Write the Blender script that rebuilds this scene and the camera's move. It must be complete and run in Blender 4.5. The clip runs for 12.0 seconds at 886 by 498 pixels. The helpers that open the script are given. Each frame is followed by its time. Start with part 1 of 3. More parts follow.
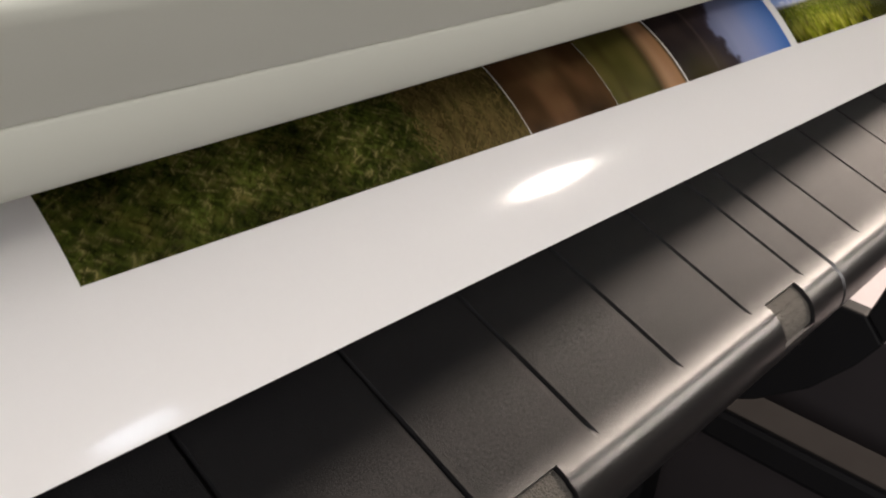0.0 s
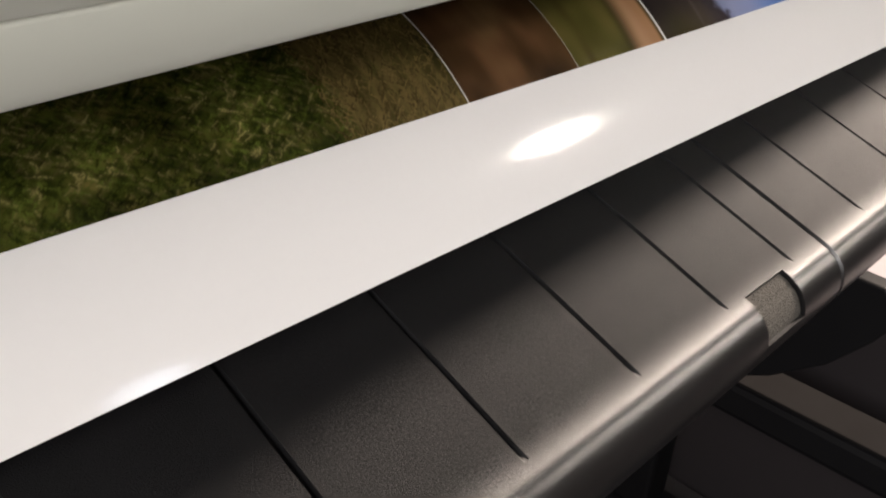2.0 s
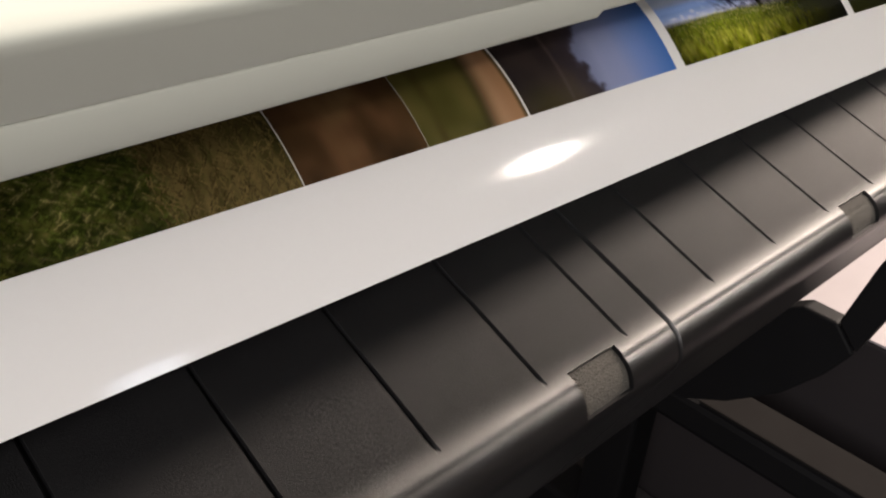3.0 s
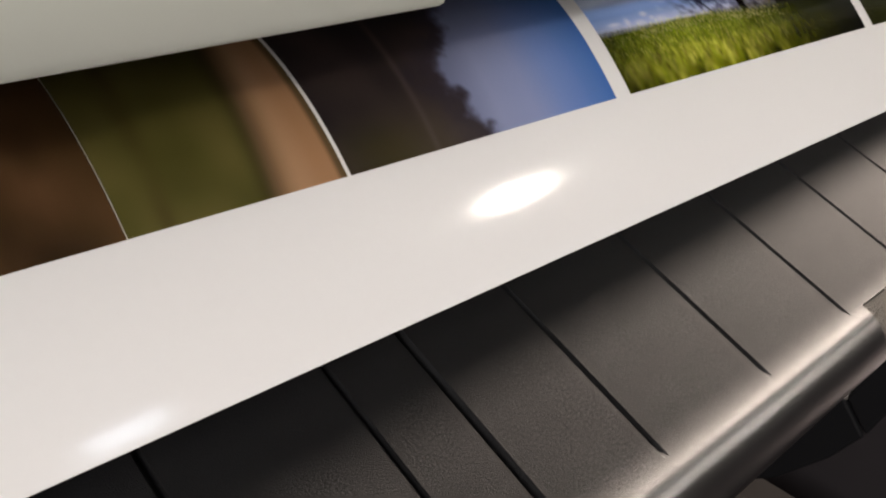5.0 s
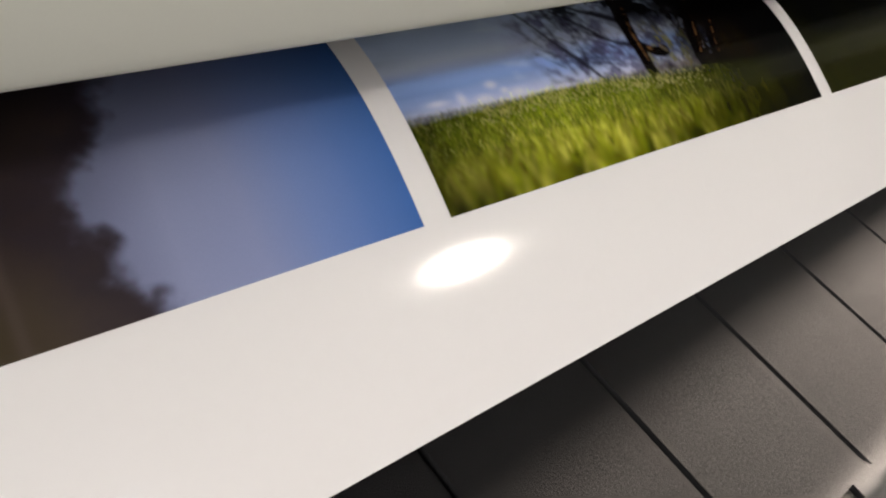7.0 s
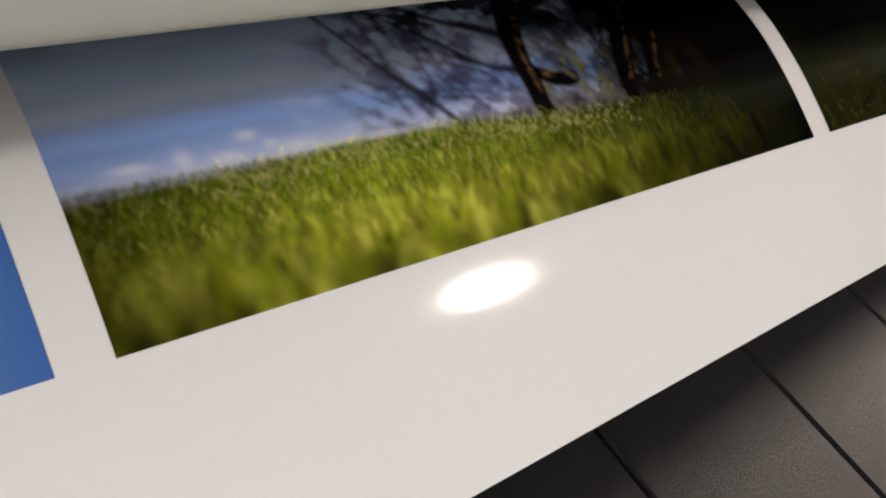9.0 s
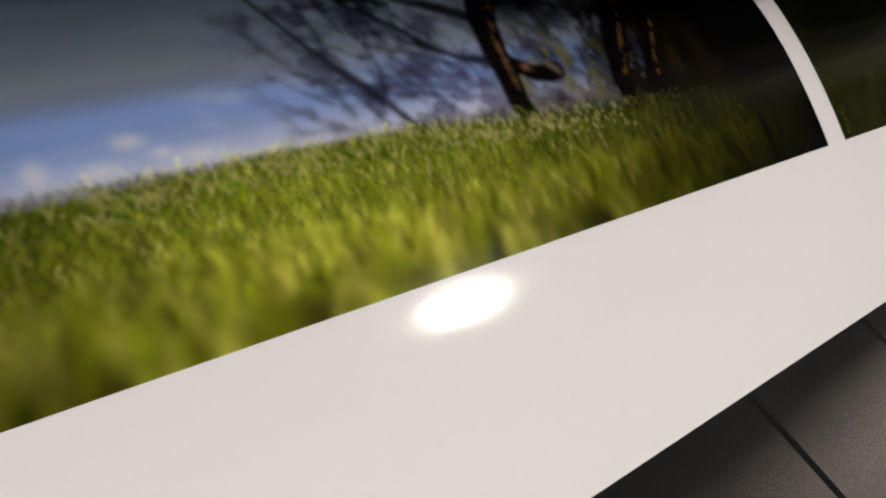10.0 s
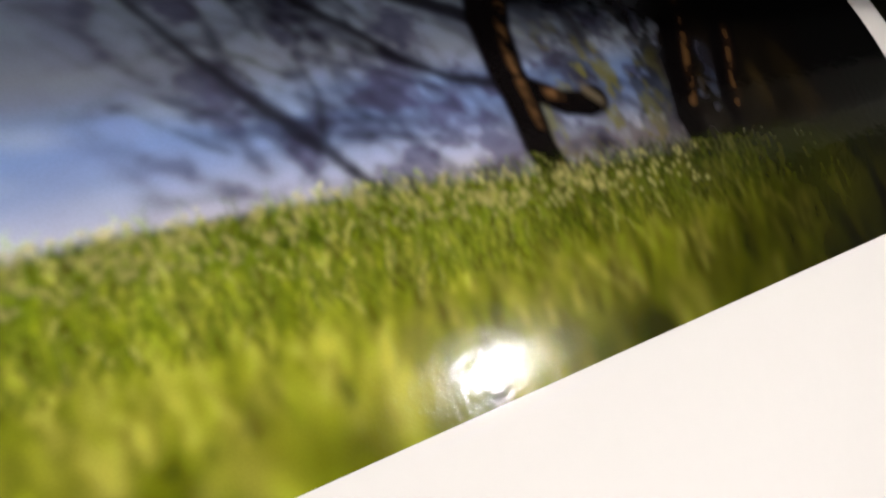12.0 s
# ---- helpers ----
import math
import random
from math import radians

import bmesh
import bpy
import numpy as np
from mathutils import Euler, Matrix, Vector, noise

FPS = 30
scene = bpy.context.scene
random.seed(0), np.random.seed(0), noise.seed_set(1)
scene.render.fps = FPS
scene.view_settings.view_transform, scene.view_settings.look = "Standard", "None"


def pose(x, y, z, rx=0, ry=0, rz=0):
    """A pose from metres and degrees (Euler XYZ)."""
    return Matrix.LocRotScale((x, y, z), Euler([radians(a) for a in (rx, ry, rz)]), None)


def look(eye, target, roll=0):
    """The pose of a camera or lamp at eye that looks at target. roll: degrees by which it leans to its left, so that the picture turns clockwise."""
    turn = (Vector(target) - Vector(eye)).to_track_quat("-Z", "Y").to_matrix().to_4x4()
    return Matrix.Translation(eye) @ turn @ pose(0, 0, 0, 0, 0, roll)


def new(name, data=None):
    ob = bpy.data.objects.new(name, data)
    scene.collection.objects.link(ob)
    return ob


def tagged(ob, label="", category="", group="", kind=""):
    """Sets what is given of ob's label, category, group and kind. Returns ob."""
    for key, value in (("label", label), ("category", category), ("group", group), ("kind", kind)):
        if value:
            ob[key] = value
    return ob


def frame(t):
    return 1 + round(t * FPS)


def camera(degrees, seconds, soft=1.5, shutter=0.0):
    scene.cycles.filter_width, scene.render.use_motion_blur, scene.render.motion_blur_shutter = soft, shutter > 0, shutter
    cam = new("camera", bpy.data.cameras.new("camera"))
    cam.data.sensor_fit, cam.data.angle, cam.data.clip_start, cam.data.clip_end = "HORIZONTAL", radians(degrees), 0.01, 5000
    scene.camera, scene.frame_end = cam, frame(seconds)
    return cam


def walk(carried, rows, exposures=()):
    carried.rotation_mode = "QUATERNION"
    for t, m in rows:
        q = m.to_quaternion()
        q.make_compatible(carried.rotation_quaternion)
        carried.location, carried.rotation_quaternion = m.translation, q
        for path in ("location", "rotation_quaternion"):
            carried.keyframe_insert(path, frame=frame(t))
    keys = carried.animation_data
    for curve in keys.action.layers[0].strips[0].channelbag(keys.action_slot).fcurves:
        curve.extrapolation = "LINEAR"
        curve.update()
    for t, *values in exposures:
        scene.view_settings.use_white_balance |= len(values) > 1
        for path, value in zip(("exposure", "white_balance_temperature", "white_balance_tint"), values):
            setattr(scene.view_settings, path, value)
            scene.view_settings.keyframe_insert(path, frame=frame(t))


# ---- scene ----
cam = camera(53.87, 12.0, soft=2.2)
PATH = [
    (0, pose(-0.1513, -0.0797, 1.0333, 62.41, -3.86, -46.62)),
    (0.5, pose(-0.1435, -0.0810, 1.0322, 62.12, -2.88, -46.36)),
    (1, pose(-0.1330, -0.0771, 1.0329, 60.81, -2.55, -45.71)),
    (1.5, pose(-0.1231, -0.0778, 1.0245, 59.68, -2.44, -44.51)),
    (2, pose(-0.1096, -0.0761, 1.0234, 60.24, -2.69, -45.43)),
    (2.5, pose(-0.0955, -0.0817, 1.0266, 59.06, -3.95, -45.89)),
    (3, pose(-0.0786, -0.1103, 1.0529, 59.76, -4.22, -43.63)),
    (3.5, pose(-0.0400, -0.1299, 1.0581, 61.07, -2.23, -40.61)),
    (5.3, pose(0.0505, -0.0480, 1.0088, 62.28, -5.13, -44.60)),
    (5.5, pose(0.0603, -0.0431, 1.0063, 62.91, -5.55, -44.77)),
    (6, pose(0.0845, -0.0319, 1.0074, 62.61, -6.30, -44.91)),
    (6.5, pose(0.1073, -0.0274, 1.0064, 62.42, -6.59, -45.62)),
    (7, pose(0.1312, -0.0245, 1.0116, 61.88, -7.47, -44.86)),
    (7.2, pose(0.1397, -0.0236, 1.0105, 62.10, -7.02, -44.21)),
    (8.8, pose(0.1978, -0.0127, 1.0043, 61.21, -7.01, -40.18)),
    (9, pose(0.2029, -0.0116, 1.0063, 60.89, -7.43, -40.95)),
    (9.5, pose(0.2140, -0.0023, 1.0015, 60.07, -8.28, -42.03)),
    (10, pose(0.2222, 0.0057, 0.9992, 60.14, -9.23, -42.20)),
    (10.5, pose(0.2300, 0.0129, 0.9962, 61.05, -10.55, -42.08)),
    (11, pose(0.2404, 0.0208, 0.9917, 60.70, -10.31, -41.16)),
    (11.5, pose(0.2501, 0.0283, 0.9901, 59.82, -10.60, -40.60)),
    (12, pose(0.2522, 0.0313, 0.9884, 60.49, -10.22, -40.48)),
]
walk(cam, PATH, exposures=((0, -0.12), (2.0, -0.02), (3.5, -0.33), (5.3, -0.02), (7.0, 0.0), (8.8, -0.14), (10.0, -0.10), (10.5, 0.0), (11.0, 0.22), (12.0, 0.42)))

# ---- world and lights ----
SLOPE = radians(20)
TRAY = Matrix.Translation((0, 0, 0.9)) @ Matrix.Rotation(SLOPE, 4, "X")   # the tray's own axes: x along it, y up its slope, z off it


def T(x, y, z):
    return TRAY @ Vector((x, y, z))


world = bpy.data.worlds.new("world")
scene.world = world
world.use_nodes = True
world.node_tree.nodes["Background"].inputs["Color"].default_value = (0.8, 0.9, 1.0, 1)
world.node_tree.nodes["Background"].inputs["Strength"].default_value = 0.05


def area_lamp(name, eye, target, size, watts, colour, shape="DISK", size_y=None):
    data = bpy.data.lights.new(name, "AREA")
    data.shape, data.size, data.energy, data.color = shape, size, watts, colour
    if size_y:
        data.size_y = size_y
    ob = new(name, data)
    ob.matrix_world = look(eye, target)
    return ob


SPOT = T(0.875, -0.285, 0.625)
AIM = T(0.20, 0.06, 0.01)
area_lamp("work_lamp_light", SPOT, AIM, 0.112, 0.34, (1.0, 0.88, 0.76))
area_lamp("work_lamp_core_light", SPOT + (AIM - SPOT).normalized() * 0.004, AIM, 0.055, 3.0, (1.0, 0.92, 0.84))
WINDOW = T(1.10, -2.37, 2.30)
area_lamp("window_light", WINDOW, AIM, 0.30, 1.7, (0.82, 0.90, 1.0), "RECTANGLE", 0.18)
# Unseen fill light, added to brighten the paper from the left.
WEST_FILL = Vector((-1.36, -0.85, 1.70))
area_lamp("west_fill_light", WEST_FILL, WEST_FILL + Vector((1, 0.1, -0.1)), 1.3, 46, (1.0, 0.955, 0.94), "RECTANGLE", 1.1)
CEILING_LAMP = Vector((2.95, -0.004, 2.60))
area_lamp("ceiling_lamp_light", CEILING_LAMP, (0.3, 0.0, 0.9), 0.22, 225, (1.0, 0.84, 0.72))

# ---- materials ----


def material(name, base, rough=0.5, metal=0.0, grain=(600, 0.1, 0.05), stains=(25, 0.15), coat=0.0, coat_rough=0.03, gloss=0.5):
    """base colour with fine grain (scale, colour change, bump) and broad stains (scale, colour change)."""
    m = bpy.data.materials.new(name)
    m.use_nodes = True
    nt = m.node_tree
    n, link = nt.nodes, nt.links.new
    b = n["Principled BSDF"]
    b.inputs["Roughness"].default_value, b.inputs["Metallic"].default_value = rough, metal
    b.inputs["Coat Weight"].default_value, b.inputs["Coat Roughness"].default_value = coat, coat_rough
    b.inputs["Specular IOR Level"].default_value = gloss
    co = n.new("ShaderNodeTexCoord")
    fine, broad = n.new("ShaderNodeTexNoise"), n.new("ShaderNodeTexNoise")
    fine.inputs["Scale"].default_value, broad.inputs["Scale"].default_value = grain[0], stains[0]
    fine.inputs["Detail"].default_value = 3
    for t in (fine, broad):
        link(co.outputs["Object"], t.inputs["Vector"])
    mix1, mix2 = n.new("ShaderNodeMix"), n.new("ShaderNodeMix")
    for mx, t, k in ((mix1, broad, stains[1]), (mix2, fine, grain[1])):
        mx.data_type = "RGBA"
        mx.blend_type = "MULTIPLY"
        mx.inputs["Factor"].default_value = k
        link(t.outputs["Fac"], mx.inputs["B"])
    mix1.inputs["A"].default_value = (*base, 1)
    link(mix1.outputs["Result"], mix2.inputs["A"])
    link(mix2.outputs["Result"], b.inputs["Base Color"])
    bump = n.new("ShaderNodeBump")
    bump.inputs["Strength"].default_value, bump.inputs["Distance"].default_value = grain[2], 0.001
    link(fine.outputs["Fac"], bump.inputs["Height"])
    link(bump.outputs["Normal"], b.inputs["Normal"])
    var = n.new("ShaderNodeMapRange")
    var.inputs["To Min"].default_value, var.inputs["To Max"].default_value = rough * 0.85, min(1, rough * 1.15)
    link(broad.outputs["Fac"], var.inputs["Value"])
    link(var.outputs["Result"], b.inputs["Roughness"])
    return m


BLACK = material("black_moulded_plastic", (0.006, 0.006, 0.007), 0.52, grain=(3800, 0.7, 0.45), stains=(30, 0.35), gloss=0.30)


def polish_front(m):
    """The moulded grain gives way to smooth, worn plastic over the rounded front of the tray."""
    n, link = m.node_tree.nodes, m.node_tree.links.new
    b = n["Principled BSDF"]
    co, xyz = n.new("ShaderNodeTexCoord"), n.new("ShaderNodeSeparateXYZ")
    link(co.outputs["Object"], xyz.inputs["Vector"])
    bump = next(k for k in n if k.bl_idname == "ShaderNodeBump")
    for socket, worn, grained in ((b.inputs["Roughness"], 0.32, 0.52), (b.inputs["Specular IOR Level"], 0.78, 0.20), (bump.inputs["Strength"], 0.10, 0.42)):
        r = n.new("ShaderNodeMapRange")
        r.interpolation_type = "SMOOTHSTEP"
        for key, v in (("From Min", -0.0075), ("From Max", 0.006), ("To Min", worn), ("To Max", grained)):
            r.inputs[key].default_value = v
        link(xyz.outputs["Y"], r.inputs["Value"])
        link(r.outputs["Result"], socket)


polish_front(BLACK)
DARK = material("dark_plastic", (0.008, 0.008, 0.009), 0.6, gloss=0.12)
FOAM = material("grey_foam", (0.125, 0.115, 0.098), 0.95, grain=(1500, 0.8, 0.9), stains=(200, 0.4))
PAPER = material("glossy_photo_paper", (0.86, 0.85, 0.84), 0.085, grain=(520, 0.02, 0.006), stains=(15, 0.03))
COVER = material("off_white_plastic", (0.80, 0.83, 0.74), 0.62, grain=(4000, 0.04, 0.008), stains=(12, 0.06))
FLOOR = material("dark_carpet", (0.055, 0.052, 0.055), 0.9, grain=(300, 0.5, 0.3))
WALL = material("painted_wall", (0.24, 0.225, 0.215), 0.8, grain=(200, 0.05, 0.1))
GREY = material("grey_coated_steel", (0.014, 0.0125, 0.012), 0.9, gloss=0.1)
# The shade on the box's sides is put into this dark card colour.
CARTON = material("shaded_card", (0.034, 0.030, 0.032), 0.9, gloss=0.1)
WHITE = material("white_sheet", (0.42, 0.38, 0.40), 0.6)


def part(name, bm, mat, parent=None, label="", smooth=False):
    me = bpy.data.meshes.new(name)
    bm.to_mesh(me)
    bm.free()
    me.materials.append(mat)
    if smooth:
        for p in me.polygons:
            p.use_smooth = True
    ob = new(name, me)
    if parent:
        ob.parent = parent
    if label:
        ob["label"] = label
    return ob


def empty(name, at, label, category, group="", kind=""):
    ob = new(name)
    ob.matrix_world = at
    ob.empty_display_size = 0.02
    return tagged(ob, label, category, group, kind)


def box(bm, lo, hi, bevel=0.0, m=None):
    made = bmesh.ops.create_cube(bm, size=1)["verts"]
    c = [(a + b) / 2 for a, b in zip(lo, hi)]
    s = [b - a for a, b in zip(lo, hi)]
    bmesh.ops.transform(bm, matrix=Matrix.Translation(c) @ Matrix.Diagonal((*s, 1)), verts=made)
    if bevel:
        edges = list({e for v in made for e in v.link_edges})
        made = bmesh.ops.bevel(bm, geom=edges, offset=bevel, segments=2, affect="EDGES", profile=0.5)["verts"]
    if m:
        bmesh.ops.transform(bm, matrix=m, verts=[v for v in bm.verts if v in set(made)] if bevel else made)
    return bm


def extrude_profile(pts, x0, x1, closed=True, steps=1):
    """A bar along x with the outline pts (y, z)."""
    bm = bmesh.new()
    rows = [[bm.verts.new((x0 + (x1 - x0) * i / steps, y, z)) for y, z in pts] for i in range(steps + 1)]
    k = len(pts)
    for a, b in zip(rows[:-1], rows[1:]):
        for i in range(k if closed else k - 1):
            j = (i + 1) % k
            bm.faces.new((a[i], b[i], b[j], a[j]))
    if closed:
        bm.faces.new(rows[0])
        bm.faces.new(rows[-1][::-1])
    bmesh.ops.recalc_face_normals(bm, faces=bm.faces)
    return bm


def lathe(profile, m, seg=40):
    """A turned shape from (radius, height) pairs, set at m."""
    bm = bmesh.new()
    rings = [[bm.verts.new((r * math.cos(2 * math.pi * k / seg), r * math.sin(2 * math.pi * k / seg), h)) for k in range(seg)] for r, h in profile]
    for a, b in zip(rings[:-1], rings[1:]):
        for k in range(seg):
            j = (k + 1) % seg
            bm.faces.new((a[k], a[j], b[j], b[k]))
    bmesh.ops.recalc_face_normals(bm, faces=bm.faces)
    bmesh.ops.transform(bm, matrix=m, verts=bm.verts)
    return bm


def rod(a, b, r, seg=16):
    a, b = Vector(a), Vector(b)
    m = Matrix.Translation(a) @ (b - a).to_track_quat("Z", "Y").to_matrix().to_4x4()
    L = (b - a).length
    return lathe([(0.0005, 0), (r, 0), (r, L), (0.0005, L)], m, seg)


# ---- the room ----
def room():
    for name, lo, hi, mat, label in (
            ("floor", (-1.5, -3.2, -0.1), (5, 2.2, 0), FLOOR, "dark carpeted workshop floor"),
            ("ceiling", (-1.5, -3.2, 2.7), (5, 2.2, 2.8), WALL, "plain pale ceiling"),
            ("wall_north", (-1.5, 2.2, 0), (5, 2.3, 2.7), WALL, "plain painted wall"),
            ("wall_south", (-1.5, -3.3, 0), (5, -3.2, 2.7), WALL, "plain painted wall"),
            ("wall_west", (-1.6, -3.2, 0), (-1.5, 2.2, 2.7), WALL, "plain painted wall"),
            ("wall_east", (5, -3.2, 0), (5.1, 2.2, 2.7), WALL, "plain painted wall")):
        ob = part(name, box(bmesh.new(), lo, hi), mat)
        tagged(ob, label, name.split("_")[0], kind="structure")


room()

# ---- the output tray ----
PITCH = 0.0437
GROOVES = [-0.0403 + PITCH * k for k in range(-9, 0)] + [-0.0403, 0.0, 0.0408, 0.0821, 0.1200] + [0.1706 + PITCH * k for k in range(17)]
SEAM = 0.1390
NOTCHES = [(-0.2140, -0.1920), (-0.0380, -0.0163), (0.0912, 0.1134), (0.2665, 0.2925), (0.4400, 0.4630)]
R = 0.012


BEND = [(0, 0), (5, 0), (9, 0.00003), (12.5, 0.00018), (15, 0.00026), (17.5, 0.00018), (21, 0.00003), (25, 0)] + [(25 + 10 * k, 0) for k in range(1, 8)]
NOTCH_ENDS = (15, 27)   # the rows of the profile between which the notches lie


def tray_profile():
    """(y, z, normal) from the back of the tray over its rounded front down to the skirt."""
    pts = [(y, 0.0, (0, 1)) for y in (0.26, 0.20, 0.15, 0.12, 0.10, 0.08, 0.06, 0.05, 0.04, 0.03, 0.02, 0.012, 0.006, 0.004, 0.002, 0.0)]
    for deg, dip in BEND:
        a, rr = radians(deg), R - dip   # a shallow crease runs along the bend
        pts.append((-0.002 - rr * math.sin(a), -R + rr * math.cos(a), (-math.sin(a), math.cos(a))))
    pts += [(-0.0128, -0.024, (-1, 0)), (-0.0085, -0.062, (-1, 0)), (-0.003, -0.112, (-1, 0))]   # the skirt leans back under the tray
    return pts


def groove_depth(y):
    if y <= 0:
        return 0.0
    return 0.0014 * min(1.0, y / 0.004)


def tray_section(name, x0, x1, label):
    prof = tray_profile()
    root = empty(name, TRAY, label, "printer tray", "printer tray sections")
    gs = [g for g in GROOVES if x0 + 0.004 < g < x1 - 0.004]
    ns = [n for n in NOTCHES if x0 < n[0] and n[1] < x1]
    xs = {x0: 0.0, x0 + 0.0008: 0.0, x1 - 0.0008: 0.0, x1: 0.0}
    for g in gs:
        for dx, k in ((-0.0015, 0.0), (-0.0009, 0.0), (-0.0004, 1.0), (0.0004, 1.0), (0.0008, 0.0), (0.0013, 0.0)):
            xs[g + dx] = k
    for a, b in ns:
        xs[a] = xs[b] = 0.0
    marks = sorted(gs + [x0, x1])
    for a, b in zip(marks[:-1], marks[1:]):
        for k in (0.25, 0.5, 0.75):
            xs[a + (b - a) * k] = 0.0
    order = sorted(xs)
    bm = bmesh.new()
    grid = []
    for x in order:
        # each panel between two grooves is a little pillowed
        a = max(m for m in marks if m <= x + 1e-9)
        later = [m for m in marks if m > x + 1e-9]
        u = (x - a) / ((later[0] if later else x1 + 1) - a)
        col = []
        end = 0.0012 if min(x - x0, x1 - x) < 1e-6 else 0.0
        for y, z, (ny, nz) in prof:
            k = min(1.0, max(0.0, (y + 0.004) / 0.012))
            off = -xs[x] * groove_depth(y) + 0.00012 * k * 4 * u * (1 - u) - end
            col.append(bm.verts.new((x, y + ny * off, z + nz * off)))
        grid.append(col)

    def in_notch(x, j):
        return any(a - 1e-9 <= x < b - 1e-9 for a, b in ns) and NOTCH_ENDS[0] <= j < NOTCH_ENDS[1]

    for i in range(len(order) - 1):
        for j in range(len(prof) - 1):
            if not in_notch(order[i], j):
                bm.faces.new((grid[i][j], grid[i][j + 1], grid[i + 1][j + 1], grid[i + 1][j]))
    # inner walls of the notches and the thickness of the ends
    rims = [e for e in bm.edges if len(e.link_faces) == 1]
    made = bmesh.ops.extrude_edge_only(bm, edges=rims)["geom"]
    for v in made:
        if isinstance(v, bmesh.types.BMVert):
            y, z = v.co.y, v.co.z
            if y < 0.0:
                d = Vector((0, y + 0.002, z + R)).normalized()
            else:
                d = Vector((0, 0, 1))
            v.co -= d * 0.0035
    bmesh.ops.recalc_face_normals(bm, faces=bm.faces)
    shell = part("shell", bm, BLACK, root, smooth=True)
    shell.data.set_sharp_from_angle(angle=radians(35))
    for a, b in ns:
        pts = []
        for i in range(NOTCH_ENDS[0], NOTCH_ENDS[1] + 1):
            y, z, (ny, nz) = prof[i]
            pts.append((y - ny * 0.0012, z - nz * 0.0012))
        inner = [(y + 0.0, z - 0.006) for y, z in pts[::-1]]
        part("foam_pad", extrude_profile(pts + inner, a + 0.0006, b - 0.0006, steps=3), FOAM, root, "grey foam pad set in a notch")
    return root


tray_section("printer_output_tray", -0.46, SEAM - 0.0004, "black ribbed plastic output tray with foam pads")
tray_section("printer_output_tray", SEAM + 0.0004, 0.92, "black ribbed plastic output tray with foam pads")

# ---- the paper and its prints ----
E_Y, E_Z, E_S = 0.0481, 0.0062, 0.80


def sheet_z(y, x=0.05):
    """Height of the sheet above the tray: it comes out level, bends down to its leading edge, and bulges up more towards its far side."""
    far = np.clip((np.asarray(x) - 0.140) / 0.085, 0, 1)
    far = far * far * (3 - 2 * far)
    c = 6.62 - 0.30 * np.clip((np.asarray(x) - 0.03) / 0.2, 0, 1) - 0.62 * far
    q = np.minimum(y, E_Y + E_S / (2 * c)) - E_Y
    k = np.clip((y - 0.0748) / 0.035, 0, 1)
    return E_Z + E_S * q - c * q * q + 0.0012 * far * k * k * (3 - 2 * k)


def build_paper():
    root = empty("photo_paper", TRAY, "glossy white photo paper curving out of the printer with printed pictures", "paper")
    th = 0.00025
    ys = [E_Y + 0.0015 * k for k in range(45)] + [0.125, 0.15, 0.20, 0.24]
    flat = [(y, 0.0) for y in ys] + [(y, -th) for y in ys[::-1]]
    bm = extrude_profile(flat, -0.16, 0.62, steps=60)
    for v in bm.verts:
        v.co.z += float(sheet_z(v.co.y, v.co.x))
    part("sheet", bm, PAPER, root, smooth=True).data.set_sharp_from_angle(angle=radians(40))
    return root


paper = build_paper()
PRINT_Y = 0.0748
_ys = np.linspace(PRINT_Y, 0.22, 1500)
_arc = np.concatenate([[0], np.cumsum(np.hypot(np.diff(_ys), np.diff(sheet_z(_ys))))])

# The printed pictures are laid down as ink on fine grids that follow the sheet. mm along the sheet, mm up from the prints' lower edge.
RNG = np.random.RandomState(5)


def ink(r, g, b):
    """Ink on white paper, from the eight-bit colour that it shows."""
    c = np.array([r, g, b]) / 255.0
    return np.where(c < 0.04045, c / 12.92, ((c + 0.055) / 1.055) ** 2.4) * INK_GAIN


INK_GAIN = 1.05


def blur(a, k):
    """A soft blur of about k cells."""
    k = int(k)
    if k < 1:
        return a
    w = 2 * k + 1
    for _ in range(2):
        for ax in (0, 1):
            p = np.concatenate([np.repeat(a.take([0], ax), k + 1, ax), a, np.repeat(a.take([-1], ax), k, ax)], ax)
            c = np.cumsum(p, ax)
            hi, lo = np.arange(w, c.shape[ax]), np.arange(0, c.shape[ax] - w)
            a = (c.take(hi, ax) - c.take(lo, ax)) / w
    return a


def cloud(shape, cx, cy, octaves=3):
    """Smooth noise of 0 to 1 with patches of about cx by cy cells."""
    out, amp, total = np.zeros(shape), 1.0, 0.0
    for _ in range(octaves):
        gy, gx = int(shape[0] / cy) + 3, int(shape[1] / cx) + 3
        g = RNG.rand(gy, gx)
        y, x = np.arange(shape[0]) / cy, np.arange(shape[1]) / cx
        y0, x0 = y.astype(int), x.astype(int)
        fy, fx = (y - y0)[:, None], (x - x0)[None]
        fy, fx = fy * fy * (3 - 2 * fy), fx * fx * (3 - 2 * fx)
        a, b = g[y0][:, x0], g[y0][:, x0 + 1]
        c, d = g[y0 + 1][:, x0], g[y0 + 1][:, x0 + 1]
        out += amp * ((a * (1 - fx) + b * fx) * (1 - fy) + (c * (1 - fx) + d * fx) * fy)
        total += amp
        amp, cx, cy = amp * 0.55, max(1.0, cx / 2), max(1.0, cy / 2)
    return out / total


def lay(img, mask, colour):
    return img * (1 - mask[..., None]) + np.asarray(colour) * mask[..., None]


def smooth(a, b, x):
    t = np.clip((x - a) / (b - a), 0, 1)
    return t * t * (3 - 2 * t)


